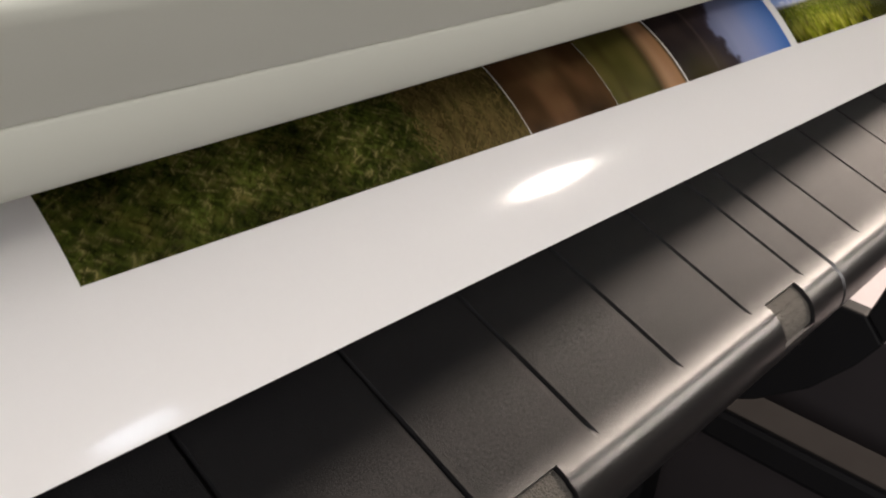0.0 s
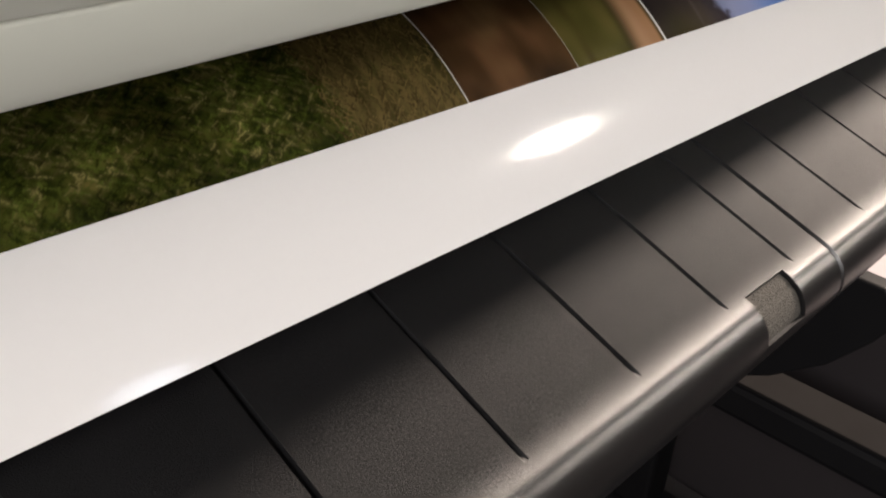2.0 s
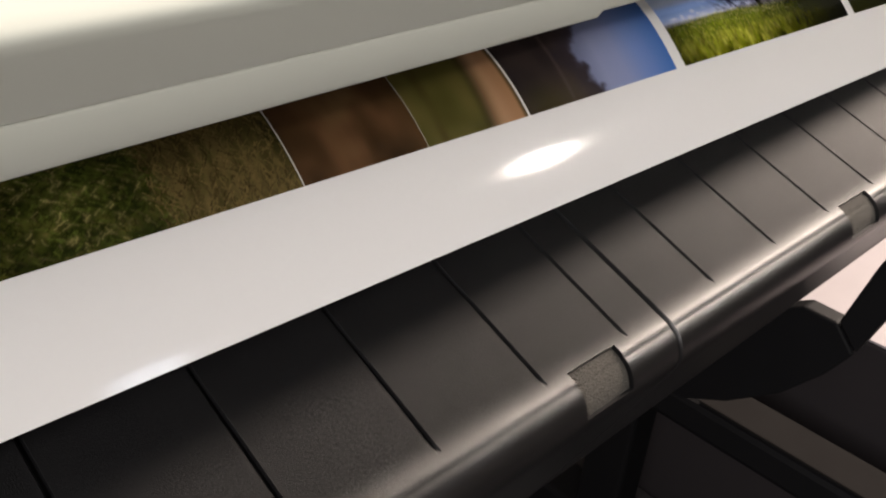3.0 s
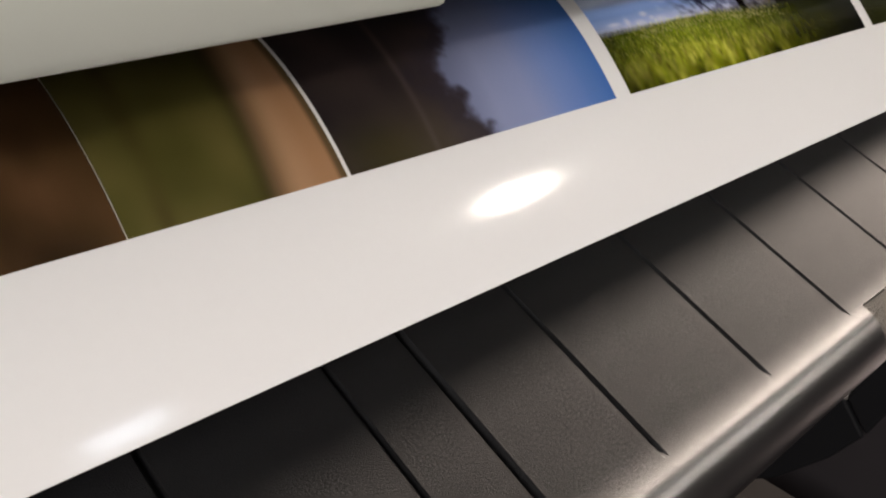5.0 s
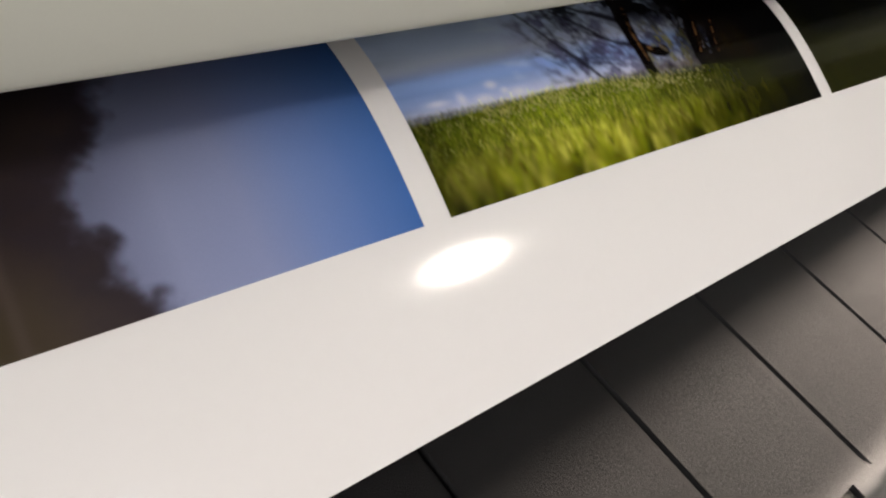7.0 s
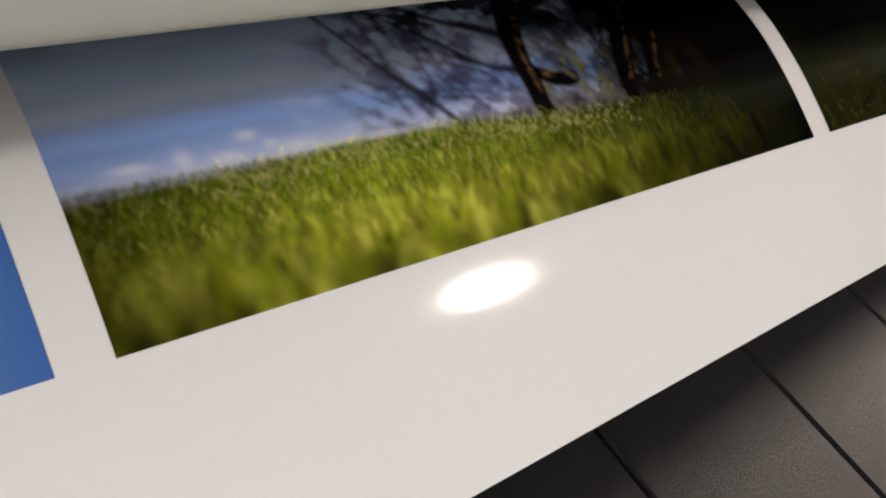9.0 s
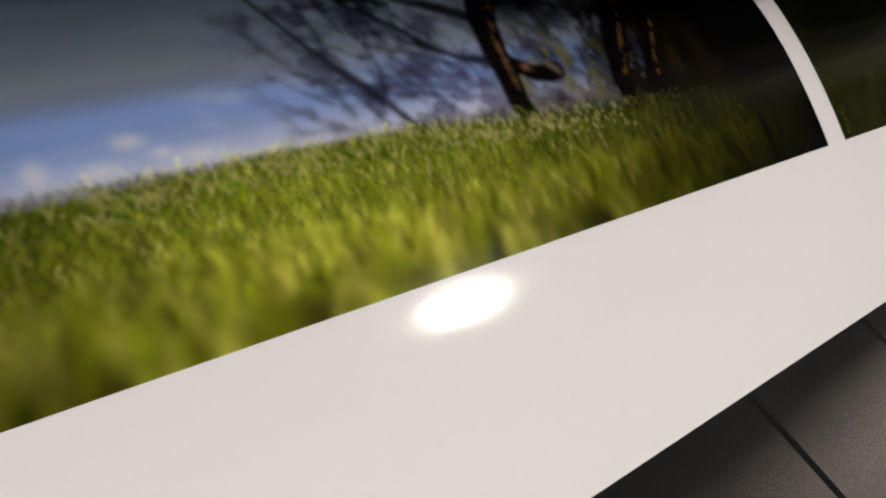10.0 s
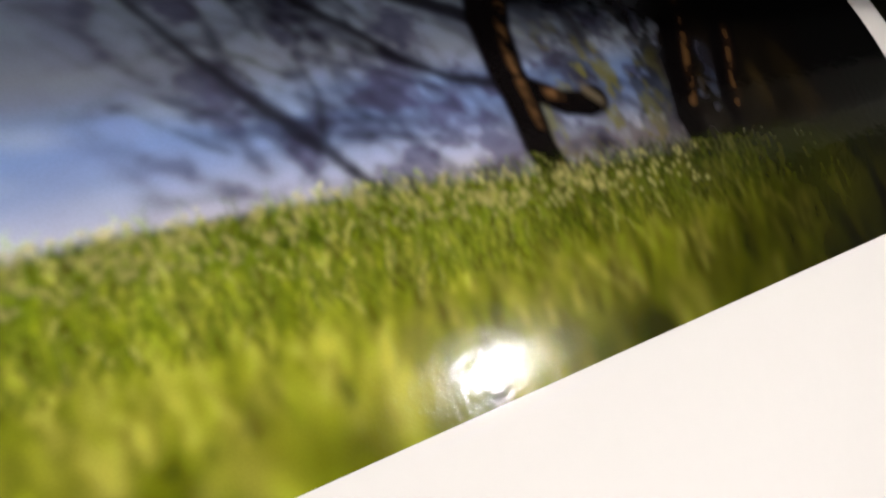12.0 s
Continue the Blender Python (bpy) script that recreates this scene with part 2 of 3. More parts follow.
def limb(mask, X, S, pts, w0, w1):
    """A tapering stroke through pts on a mask, by distance to its pieces."""
    n = len(pts) - 1
    for i in range(n):
        (x0, s0), (x1, s1) = pts[i], pts[i + 1]
        wa, wb = w0 + (w1 - w0) * i / n, w0 + (w1 - w0) * (i + 1) / n
        m = max(wa, wb) + 0.3
        cols = (X[0] > min(x0, x1) - m) & (X[0] < max(x0, x1) + m)
        rows = (S[:, 0] > min(s0, s1) - m) & (S[:, 0] < max(s0, s1) + m)
        if not cols.any() or not rows.any():
            continue
        ix = np.ix_(rows, cols)
        x, s = X[ix], S[ix]
        dx, ds = x1 - x0, s1 - s0
        t = np.clip(((x - x0) * dx + (s - s0) * ds) / (dx * dx + ds * ds + 1e-9), 0, 1)
        d = np.hypot(x - x0 - t * dx, s - s0 - t * ds)
        w = wa + (wb - wa) * t
        mask[ix] = np.maximum(mask[ix], np.clip((w / 2 - d) / 0.12 + 0.5, 0, 1))


def twigs(mask, X, S, at, heading, length, width, depth):
    """A branching limb."""
    pts, (x, s), h = [at], at, heading
    for _ in range(5):
        h += RNG.uniform(-0.22, 0.22)
        x, s = x + math.cos(h) * length / 5, s + math.sin(h) * length / 5
        pts.append((x, s))
    limb(mask, X, S, pts, width, width * 0.55)
    if depth:
        for k in (1, 2, 3, 4, 5):
            if RNG.rand() < 0.75:
                twigs(mask, X, S, pts[k], h + RNG.choice([-1, 1]) * RNG.uniform(0.4, 1.0), length * RNG.uniform(0.35, 0.6), width * 0.5, depth - 1)


def blades(img, res, x, s, length, lean, bend, colours):
    """Fine single blades from (x, s) upwards, in cells; later ones lie over earlier ones."""
    n = 14
    t = np.linspace(0, 1, n)[None]
    px = (x[:, None] + (lean[:, None] * t + bend[:, None] * t * t) * length[:, None]) / res
    py = (s[:, None] + t * length[:, None]) / res
    shade = (0.75 + 0.35 * t)[..., None] * colours[:, None]
    ix, iy = px.astype(int).ravel(), py.astype(int).ravel()
    ok = (ix >= 0) & (ix < img.shape[1]) & (iy >= 0) & (iy < img.shape[0])
    img[iy[ok], ix[ok]] = shade.reshape(-1, 3)[ok]


def canvas(x0, x1, height, res):
    w, h = int((x1 - x0) / res) + 1, int(height / res) + 1
    X, S = np.meshgrid(np.linspace(x0, x1, w), np.linspace(0, height, h))
    return X, S


def ramp(v, stops):
    """Colours along v from (value, r, g, b) stops."""
    cols = np.array([ink(*c[1:]) for c in stops])
    return np.stack([np.interp(v, [c[0] for c in stops], cols[:, k]) for k in range(3)], -1)


def paint_meadow(X, S, res):
    sh = X.shape
    line = 18.6 + 0.8 * np.sin((X - 262) / 20.0) - 0.012 * np.maximum(0, X - 300) + 0.4 * (cloud(sh, 60, 4000, 2) - 0.5) - 2.0 * smooth(268, 312, X)
    drift = 2.5 * (cloud(sh, 300, 60) - 0.5) - (X - 260) * 0.02
    img = ramp(S + drift, [(17, 186, 180, 192), (19.5, 166, 168, 188), (22, 126, 140, 176), (24, 110, 130, 172), (26.5, 116, 136, 176), (28.6, 160, 168, 190), (30, 174, 180, 194), (33, 152, 162, 180), (40, 138, 150, 170), (50, 104, 118, 146)])
    img *= (0.75 + 0.5 * cloud(sh, 140, 26, 4))[..., None]
    img = lay(img, 0.5 * smooth(0.52, 0.78, cloud(sh, 110, 22, 3)) * smooth(20, 24, S) * smooth(300, 270, X), ink(196, 206, 218))
    # pale roofs and foam low on the water
    for cx, cs, rx, rs in ((246.4, 21.0, 1.1, 1.2), (255.5, 22.9, 1.5, 0.8), (252.0, 20.3, 2.0, 0.8), (262.0, 20.4, 2.4, 0.8), (240.0, 21.0, 2.5, 0.6), (258.4, 21.2, 1.0, 0.6)):
        img = lay(img, 0.8 * np.exp(-((X - cx) / rx) ** 2 - ((S - cs) / rs) ** 2), ink(206, 202, 208))
    img *= (0.62 + 0.38 * smooth(231, 250, X))[..., None]
    # thin undergrowth and far branches
    bush = smooth(0.42, 0.66, cloud(sh, 30, 22, 4)) * smooth(262, 288, X + 0.5 * (S - 20))
    img = lay(img, 0.78 * bush, ink(66, 62, 88))
    far = np.zeros(sh)
    for k in range(60):
        twigs(far, X, S, (RNG.uniform(276, 326), RNG.uniform(18, 34)), RNG.uniform(1.9, 2.9), RNG.uniform(7, 16), RNG.uniform(0.5, 1.1), 2)
    img = lay(img, 0.8 * blur(far, 3), ink(38, 34, 50))
    # the dark wood
    wood = smooth(298, 338, X + 9 * (cloud(sh, 40, 40) - 0.5))
    gaps = smooth(0.50, 0.62, cloud(sh, 22, 30, 4)) * smooth(345, 318, X)
    img = lay(img, wood * (1 - 0.75 * gaps), (smooth(372, 326, X) * 0.8 + 0.2)[..., None] * ink(24, 19, 13))
    img = lay(img, 0.5 * smooth(0.55, 0.75, cloud(sh, 18, 40, 3)) * wood * smooth(372, 330, X) * smooth(36, 20, S), ink(64, 50, 24))
    # sunlit leaves between the trunks
    leaves = smooth(0.50, 0.66, cloud(sh, 14, 18, 4)) * smooth(305, 314, X) * smooth(334, 322, X) * smooth(36, 26, S)
    img = lay(img, 0.7 * leaves, ink(104, 98, 34))
    # limbs that sweep to the upper left
    mid = np.zeros(sh)
    limb(mid, X, S, [(289.8, 19.0), (285.6, 24.6), (282.6, 28.2), (279.6, 32.4), (277, 37.5), (273, 46)], 1.3, 0.9)
    limb(mid, X, S, [(307, 26.5), (302, 27.5), (297.5, 30.0), (294.5, 33.5), (289, 38), (283, 44)], 1.5, 0.8)
    limb(mid, X, S, [(287.2, 22.5), (288.5, 27.5), (288.0, 31), (291.5, 36)], 0.7, 0.35)
    limb(mid, X, S, [(310, 33), (304, 36), (297, 38.5), (290, 43), (280, 47)], 2.4, 1.1)
    for k in range(18):
        twigs(mid, X, S, (RNG.uniform(279, 303), RNG.uniform(22, 38)), RNG.uniform(1.7, 3.0), RNG.uniform(6, 13), 0.5, 2)
    img = lay(img, 0.92 * blur(mid, 2), ink(16, 14, 18))
    canopy = smooth(0.36, 0.50, cloud(sh, 40, 24, 4)) * smooth(34, 39, S + 0.08 * (X - 290)) * smooth(270, 288, X)
    img = lay(img, 0.95 * canopy, ink(8, 8, 8))
    # trunks and a low broken stub
    near = np.zeros(sh)
    limb(near, X, S, [(309.4, 14.6), (309.0, 16.6), (308.3, 20), (308.6, 24), (308.6, 28), (309.6, 33), (311.5, 37), (315, 44), (318, 51)], 3.4, 6.0)
    limb(near, X, S, [(309.3, 26.2), (311.4, 25.0), (313.8, 23.6), (316.6, 23.2), (318.4, 23.6)], 2.6, 3.2)
    limb(near, X, S, [(331.8, 14.4), (331.6, 16.2), (331.4, 20), (333.5, 25), (336.0, 29), (341.5, 39), (346, 50)], 3.4, 6.0)
    limb(near, X, S, [(339.6, 14.4), (339.5, 16.2), (339.6, 20), (342.0, 25), (345.0, 29), (352.5, 40), (357, 50)], 2.8, 5.0)
    img = lay(img, blur(near, 1), ink(11, 8, 8))
    glow = np.zeros(sh)
    limb(glow, X, S, [(309.4, 21.5), (309.5, 25), (309.7, 28.5), (311, 33), (313.5, 37.5)], 0.35, 0.8)
    limb(glow, X, S, [(312.4, 24.9), (314.6, 24.4), (315.8, 24.1)], 0.9, 0.5)
    limb(glow, X, S, [(332.6, 20.5), (335.0, 25.2), (338.0, 30.4), (342.0, 38)], 0.7, 0.5)
    limb(glow, X, S, [(340.9, 20.5), (343.4, 25.4), (347.0, 31.0)], 0.6, 0.4)
    limb(glow, X, S, [(310.2, 17.2), (310.4, 19.4)], 0.7, 0.4)
    img = lay(img, 0.75 * blur(glow, 2) * smooth(0.3, 0.7, cloud(sh, 9, 9, 2)), ink(120, 84, 50))
    stub = np.zeros(sh)
    limb(stub, X, S, [(317.4, 24.8), (318.9, 23.3)], 1.1, 0.9)
    img = lay(img, 0.7 * blur(stub, 2), ink(110, 96, 74))
    # the meadow
    light = np.interp(X, [231, 240, 256, 275, 300, 325, 345, 365, 383], [0.32, 0.62, 1.40, 1.62, 1.15, 0.42, 0.14, 0.05, 0.02])
    grass = ramp(S, [(0, 84, 84, 16), (4, 108, 106, 26), (8, 132, 130, 36), (12, 116, 126, 28), (16, 84, 100, 18), (19, 84, 92, 18)])
    clumps = 0.6 * cloud(sh, 26, 46, 2) + 0.4 * cloud(sh, 60, 60, 2)
    grass *= (light * np.clip(2.9 * clumps - 0.45, 0.22, 2.2))[..., None]
    soft = grass.copy()
    # out of focus clumps in front, finer ones behind
    for n, smin, smax, ll, wide, k in ((260, -6, 7, 9.0, 12, 6), (520, -2, 11, 6.5, 8, 4), (1500, 4, 14, 4.5, 3, 2), (2600, 9, 17, 3.0, 1, 1)):
        x, s = RNG.uniform(229, 383, n), RNG.uniform(smin, smax, n)
        b = np.interp(x, X[0], light[0]) * RNG.uniform(0.12, 1.5, n) ** 1.3
        col = b[:, None] * np.where(RNG.rand(n, 1) < 0.30, ink(184, 176, 76), ink(128, 134, 28))
        lean, bend, ln = RNG.uniform(-0.3, 0.3, n), RNG.uniform(-0.6, 0.6, n), ll * RNG.uniform(0.4, 1.2, n)
        under = soft.copy()
        for w in range(wide):
            blades(soft, res, x - 231.3 + w * res, s, ln, lean, bend, col)
        soft = blur(0.7 * soft + 0.3 * under, k)
    near = blur(soft, 36)
    soft = np.clip(near + 1.5 * (soft - near), 0.25 * near, 3 * near)
    edge = line + 0.5 * (RNG.rand(1, sh[1]) - 0.5)
    over = smooth(-0.35, 0.35, edge - S)
    img = img * (1 - over[..., None]) + soft * over[..., None] * np.array([0.95, 1.0, 0.95])
    fine = img.copy()
    for n, lo, hi, ll, pale in ((3600, 10, 18.2, 2.4, 0.10), (2000, 15, 18.4, 1.6, 0.18)):
        x = RNG.uniform(231, 383, n)
        top = np.interp(x, X[0], line[0])
        s = np.minimum(RNG.uniform(lo, hi, n), top - 0.5)
        b = np.interp(x, X[0], light[0]) * RNG.uniform(0.15, 1.45, n)
        col = b[:, None] * np.where(RNG.rand(n, 1) < pale, ink(188, 184, 104), np.where(RNG.rand(n, 1) < 0.45, ink(44, 56, 8), ink(104, 120, 26)))
        blades(fine, res, x - 231.3, s, ll * RNG.uniform(0.4, 1.15, n), RNG.uniform(-0.5, 0.55, n), RNG.uniform(-0.7, 0.7, n), col)
    img = 0.25 * img + 0.75 * fine
    # seed heads that catch the light
    n = 300
    x = 250 + 80 * RNG.rand(n)
    s = np.interp(x, X[0], line[0]) + RNG.uniform(-3.2, 0.7, n)
    for dx in (0, 1, 2):
        for dy in (0, 1, 2):
            ix, iy = ((x - 231.3) / res).astype(int) + dx, (s / res).astype(int) + dy
            img[iy, ix] = 0.35 * img[iy, ix] + 0.65 * ink(196, 190, 120) * RNG.uniform(0.4, 1.0, (n, 1))
    dots = np.zeros(sh)
    for k in range(110):
        x0 = RNG.uniform(250, 318)
        s0 = float(np.interp(x0, X[0], line[0])) + RNG.uniform(-2.2, 0.5)
        limb(dots, X, S, [(x0, s0), (x0 + 0.1, s0 + RNG.uniform(0.05, 0.4))], RNG.uniform(0.3, 0.6), 0.3)
    img = lay(img, 0.75 * blur(dots, 1), ink(196, 186, 120))
    # Sky ink is lightened upwards to make up for the cover's shade.
    out = (0.82 + (1.05 + 0.9 * smooth(22, 32, S) * smooth(252, 268, X)) * smooth(18.5, 20, S) * smooth(330, 300, X) + 0.7 * smooth(23, 27, S) * smooth(300, 275, X))[..., None] * blur(img, 1)
    out *= 1 + np.array([-0.07, 0.0, 0.07]) * smooth(18.5, 21, S)[..., None]
    peak = out.max(-1, keepdims=True)
    return out * np.where(peak > 0.5, 0.5 + 0.36 * (1 - np.exp(-(peak - 0.5) / 0.36)), peak) / np.maximum(peak, 1e-4)


def paint_turf(X, S, res):
    sh = X.shape
    img = ramp(cloud(sh, 14, 12, 4), [(0.25, 20, 24, 5), (0.42, 36, 42, 9), (0.55, 56, 60, 15), (0.70, 84, 82, 26), (0.85, 112, 98, 42)])
    patch = cloud(sh, 50, 44, 3)
    for n, ln in ((5200, 3.4), (5200, 2.2)):
        x, s = RNG.uniform(-95, 46, n), RNG.uniform(-3, 52, n)
        at = patch[np.clip((s / res).astype(int), 0, sh[0] - 1), np.clip(((x + 91.3) / res).astype(int), 0, sh[1] - 1)]
        b = RNG.uniform(0.12, 1.2, n) * np.clip(2.4 * at - 0.45, 0.2, 1.6)
        col = b[:, None] * np.where(RNG.rand(n, 1) < 0.2, ink(140, 128, 68), np.where(RNG.rand(n, 1) < 0.3, ink(34, 42, 8), ink(80, 90, 22)))
        blades(img, res, x + 91.3, s, ln * RNG.uniform(0.3, 1.0, n), RNG.uniform(-2.0, 2.0, n), RNG.uniform(-1, 1, n), col)
        img = 0.5 * img + 0.5 * blur(img, 1)
    img *= (0.6 + 0.75 * cloud(sh, 60, 50, 2))[..., None]
    img = lay(img, 0.55 * np.exp(-((X - 1 + 0.12 * (S - 10)) / 6.0) ** 2), ink(20, 22, 6))
    # dry trodden grass towards the end
    dry = smooth(5, 13, X + 5 * (cloud(sh, 20, 20) - 0.5))
    tan = ramp(cloud(sh, 14, 60, 4), [(0.25, 30, 29, 11), (0.5, 72, 63, 27), (0.75, 108, 90, 46)])
    img = lay(img, dry * 0.85, 0) + tan * (dry * 0.85)[..., None]
    ruts = np.zeros(sh)
    for x0 in (16, 23, 29, 36, 41):
        limb(ruts, X, S, [(x0, -1), (x0 - 1, 9), (x0 + 1, 18), (x0 - 2, 30), (x0, 50)], 1.6, 1.0)
    img = lay(img, 0.5 * blur(ruts, 3) * cloud(sh, 12, 30), ink(30, 24, 10))
    n = 1400
    x, s = RNG.uniform(6, 46, n), RNG.uniform(-2, 50, n)
    blades(img, res, x + 91.3, s, RNG.uniform(1, 4, n), RNG.uniform(-0.8, 0.8, n), RNG.uniform(-1, 1, n), RNG.uniform(0.2, 1.0, (n, 1)) * ink(110, 92, 46))
    grey = img.mean(-1, keepdims=True)
    return 1.05 * (0.85 * img + 0.15 * grey)


def paint_brown(X, S, res):
    sh = X.shape
    img = ramp(cloud(sh, 46, 60, 3), [(0.2, 30, 22, 14), (0.45, 64, 46, 29), (0.62, 86, 62, 41), (0.85, 106, 82, 54)])
    # Darker upwards: the cover's shade is put into the ink.
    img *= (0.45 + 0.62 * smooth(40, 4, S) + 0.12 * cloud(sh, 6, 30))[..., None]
    return lay(img, 0.5 * smooth(80, 91, X), ink(70, 52, 30))


def paint_olive(X, S, res):
    sh = X.shape
    img = ramp(cloud(sh, 60, 60, 3), [(0.2, 48, 46, 20), (0.5, 78, 74, 36), (0.8, 100, 92, 50)])
    # The ink also carries the cover's shade, darker with height.
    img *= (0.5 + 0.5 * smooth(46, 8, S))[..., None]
    img = lay(img, 0.7 * np.exp(-((X - 98.5 - 0.06 * S) / 2.2) ** 2) * cloud(sh, 20, 50), ink(42, 24, 12))
    img = lay(img, smooth(115, 121, X - 0.08 * S) * 0.75, ink(44, 38, 24))
    img = lay(img, smooth(117.5, 126.5, X - 0.1 * S), ink(164, 128, 96))
    img = lay(img, 0.35 * smooth(126, 132, X), ink(140, 96, 60))
    return lay(img, 0.85 * smooth(134.0, 135.6, X), ink(70, 62, 40))


def paint_dusk(X, S, res):
    sh = X.shape
    dark = ramp(cloud(sh, 50, 60, 3), [(0.2, 38, 33, 34), (0.5, 54, 46, 44), (0.8, 68, 59, 54)])
    dark = lay(dark, 0.7 * np.exp(-((X - 150) / 14) ** 2 - ((S - 2) / 7) ** 2), ink(58, 52, 26))
    dark = lay(dark, 0.55 * np.exp(-((X - 161.4 - 0.04 * S) / 0.9) ** 2) * smooth(44, 24, S), ink(78, 68, 62))
    sky = ramp(X + 3 * (cloud(sh, 60, 60) - 0.5), [(170, 84, 88, 110), (184, 114, 120, 148), (195, 112, 120, 152), (205, 94, 112, 156), (215, 74, 100, 150), (226, 50, 86, 142)])
    # Shade near the cover is painted in: the sky dims with height.
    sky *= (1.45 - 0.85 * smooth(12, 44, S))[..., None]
    edge = np.interp(S, [0, 4, 8, 14, 18, 24, 30, 34, 40, 50], [178, 178, 176, 172.5, 171.5, 176, 182, 184, 184.5, 186]) + 11 * (cloud(sh, 16, 14, 4) - 0.5)
    m = smooth(-2.5, 3.0, X - edge)
    img = dark * (1 - m[..., None]) + sky * m[..., None]
    return lay(img, 0.5 * smooth(-12, -2, X - edge) * smooth(3, -2, X - edge), ink(44, 40, 52))


def paint_night(X, S, res):
    sh = X.shape
    img = ramp(cloud(sh, 30, 40, 4), [(0.2, 8, 9, 3), (0.5, 24, 25, 9), (0.8, 44, 44, 16)])
    n = 2500
    x, s = RNG.uniform(389, 580, n), RNG.uniform(-2, 18, n)
    blades(img, res, x - 389.5, s, RNG.uniform(1, 4, n), RNG.uniform(-0.4, 0.4, n), RNG.uniform(-0.6, 0.6, n), RNG.uniform(0.2, 0.9, (n, 1)) * ink(50, 52, 16))
    return img * (0.35 + 0.65 * smooth(22, 12, S))[..., None]


def ink_material():
    m = bpy.data.materials.new("glossy_ink")
    m.use_nodes = True
    n, link = m.node_tree.nodes, m.node_tree.links.new
    b = n["Principled BSDF"]
    at = n.new("ShaderNodeAttribute")
    at.attribute_name = "ink"
    co, grain, ripple = n.new("ShaderNodeTexCoord"), n.new("ShaderNodeTexNoise"), n.new("ShaderNodeTexNoise")
    grain.inputs["Scale"].default_value, ripple.inputs["Scale"].default_value = 5000, 900
    mix, rng = n.new("ShaderNodeMix"), n.new("ShaderNodeMapRange")
    rng.inputs["To Min"].default_value, rng.inputs["To Max"].default_value = 0.94, 1.06
    mix.data_type, mix.blend_type = "RGBA", "MULTIPLY"
    mix.inputs["Factor"].default_value = 1.0
    link(co.outputs["Object"], grain.inputs["Vector"])
    link(co.outputs["Object"], ripple.inputs["Vector"])
    link(grain.outputs["Fac"], rng.inputs["Value"])
    link(at.outputs["Color"], mix.inputs["A"])
    link(rng.outputs["Result"], mix.inputs["B"])
    link(mix.outputs["Result"], b.inputs["Base Color"])
    bump = n.new("ShaderNodeBump")
    bump.inputs["Strength"].default_value, bump.inputs["Distance"].default_value = 0.03, 0.001
    link(ripple.outputs["Fac"], bump.inputs["Height"])
    link(bump.outputs["Normal"], b.inputs["Normal"])
    b.inputs["Roughness"].default_value = 0.13
    b.inputs["Specular IOR Level"].default_value = 0.10
    return m


INK = ink_material()


def photo(name, x0, x1, paint, res, label, height=48.0, tall=1.0):
    """A printed picture from x0 to x1 mm along the sheet."""
    X, S = canvas(x0, x1, height, res)
    rgb = np.clip(paint(X, S, res), 0.002, 0.9)
    h, w = X.shape
    y = np.interp(S * tall / 1000, _arc, _ys)
    co = np.stack([X / 1000, y, sheet_z(y, X / 1000) + 0.00008], -1).reshape(-1, 3)
    i = (np.arange(h - 1)[:, None] * w + np.arange(w - 1)[None]).ravel()
    quads = np.stack([i, i + 1, i + w + 1, i + w], -1)
    me = bpy.data.meshes.new(name)
    me.vertices.add(len(co))
    me.vertices.foreach_set("co", co.ravel())
    me.loops.add(quads.size)
    me.loops.foreach_set("vertex_index", quads.ravel())
    me.polygons.add(len(quads))
    me.polygons.foreach_set("loop_start", np.arange(len(quads)) * 4)
    me.polygons.foreach_set("use_smooth", np.ones(len(quads), bool))
    me.update(calc_edges=True)
    col = me.color_attributes.new("ink", "FLOAT_COLOR", "POINT")
    col.data.foreach_set("color", np.concatenate([rgb.reshape(-1, 3), np.ones((h * w, 1))], 1).ravel())
    me.materials.append(INK)
    ob = new(name, me)
    ob.parent = paper
    ob["label"] = label
    return ob


photo("printed_photo", -91.3, 45.28, paint_turf, 0.3, "printed photo of mossy green and dry grass")
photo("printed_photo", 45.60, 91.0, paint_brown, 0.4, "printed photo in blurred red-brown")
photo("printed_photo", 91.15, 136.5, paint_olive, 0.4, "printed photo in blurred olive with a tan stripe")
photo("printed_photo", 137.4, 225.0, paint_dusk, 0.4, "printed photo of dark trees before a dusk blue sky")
photo("printed_photo", 231.3, 382.4, paint_meadow, 0.15, "printed photo of a sunlit meadow with bare trees and blue sky", tall=0.935)
photo("printed_photo", 389.5, 580.0, paint_night, 0.6, "printed photo of very dark woodland grass", tall=0.935)

# ---- the printer's cover ----
CREASE = 0.1425
SKEW = 0.0420


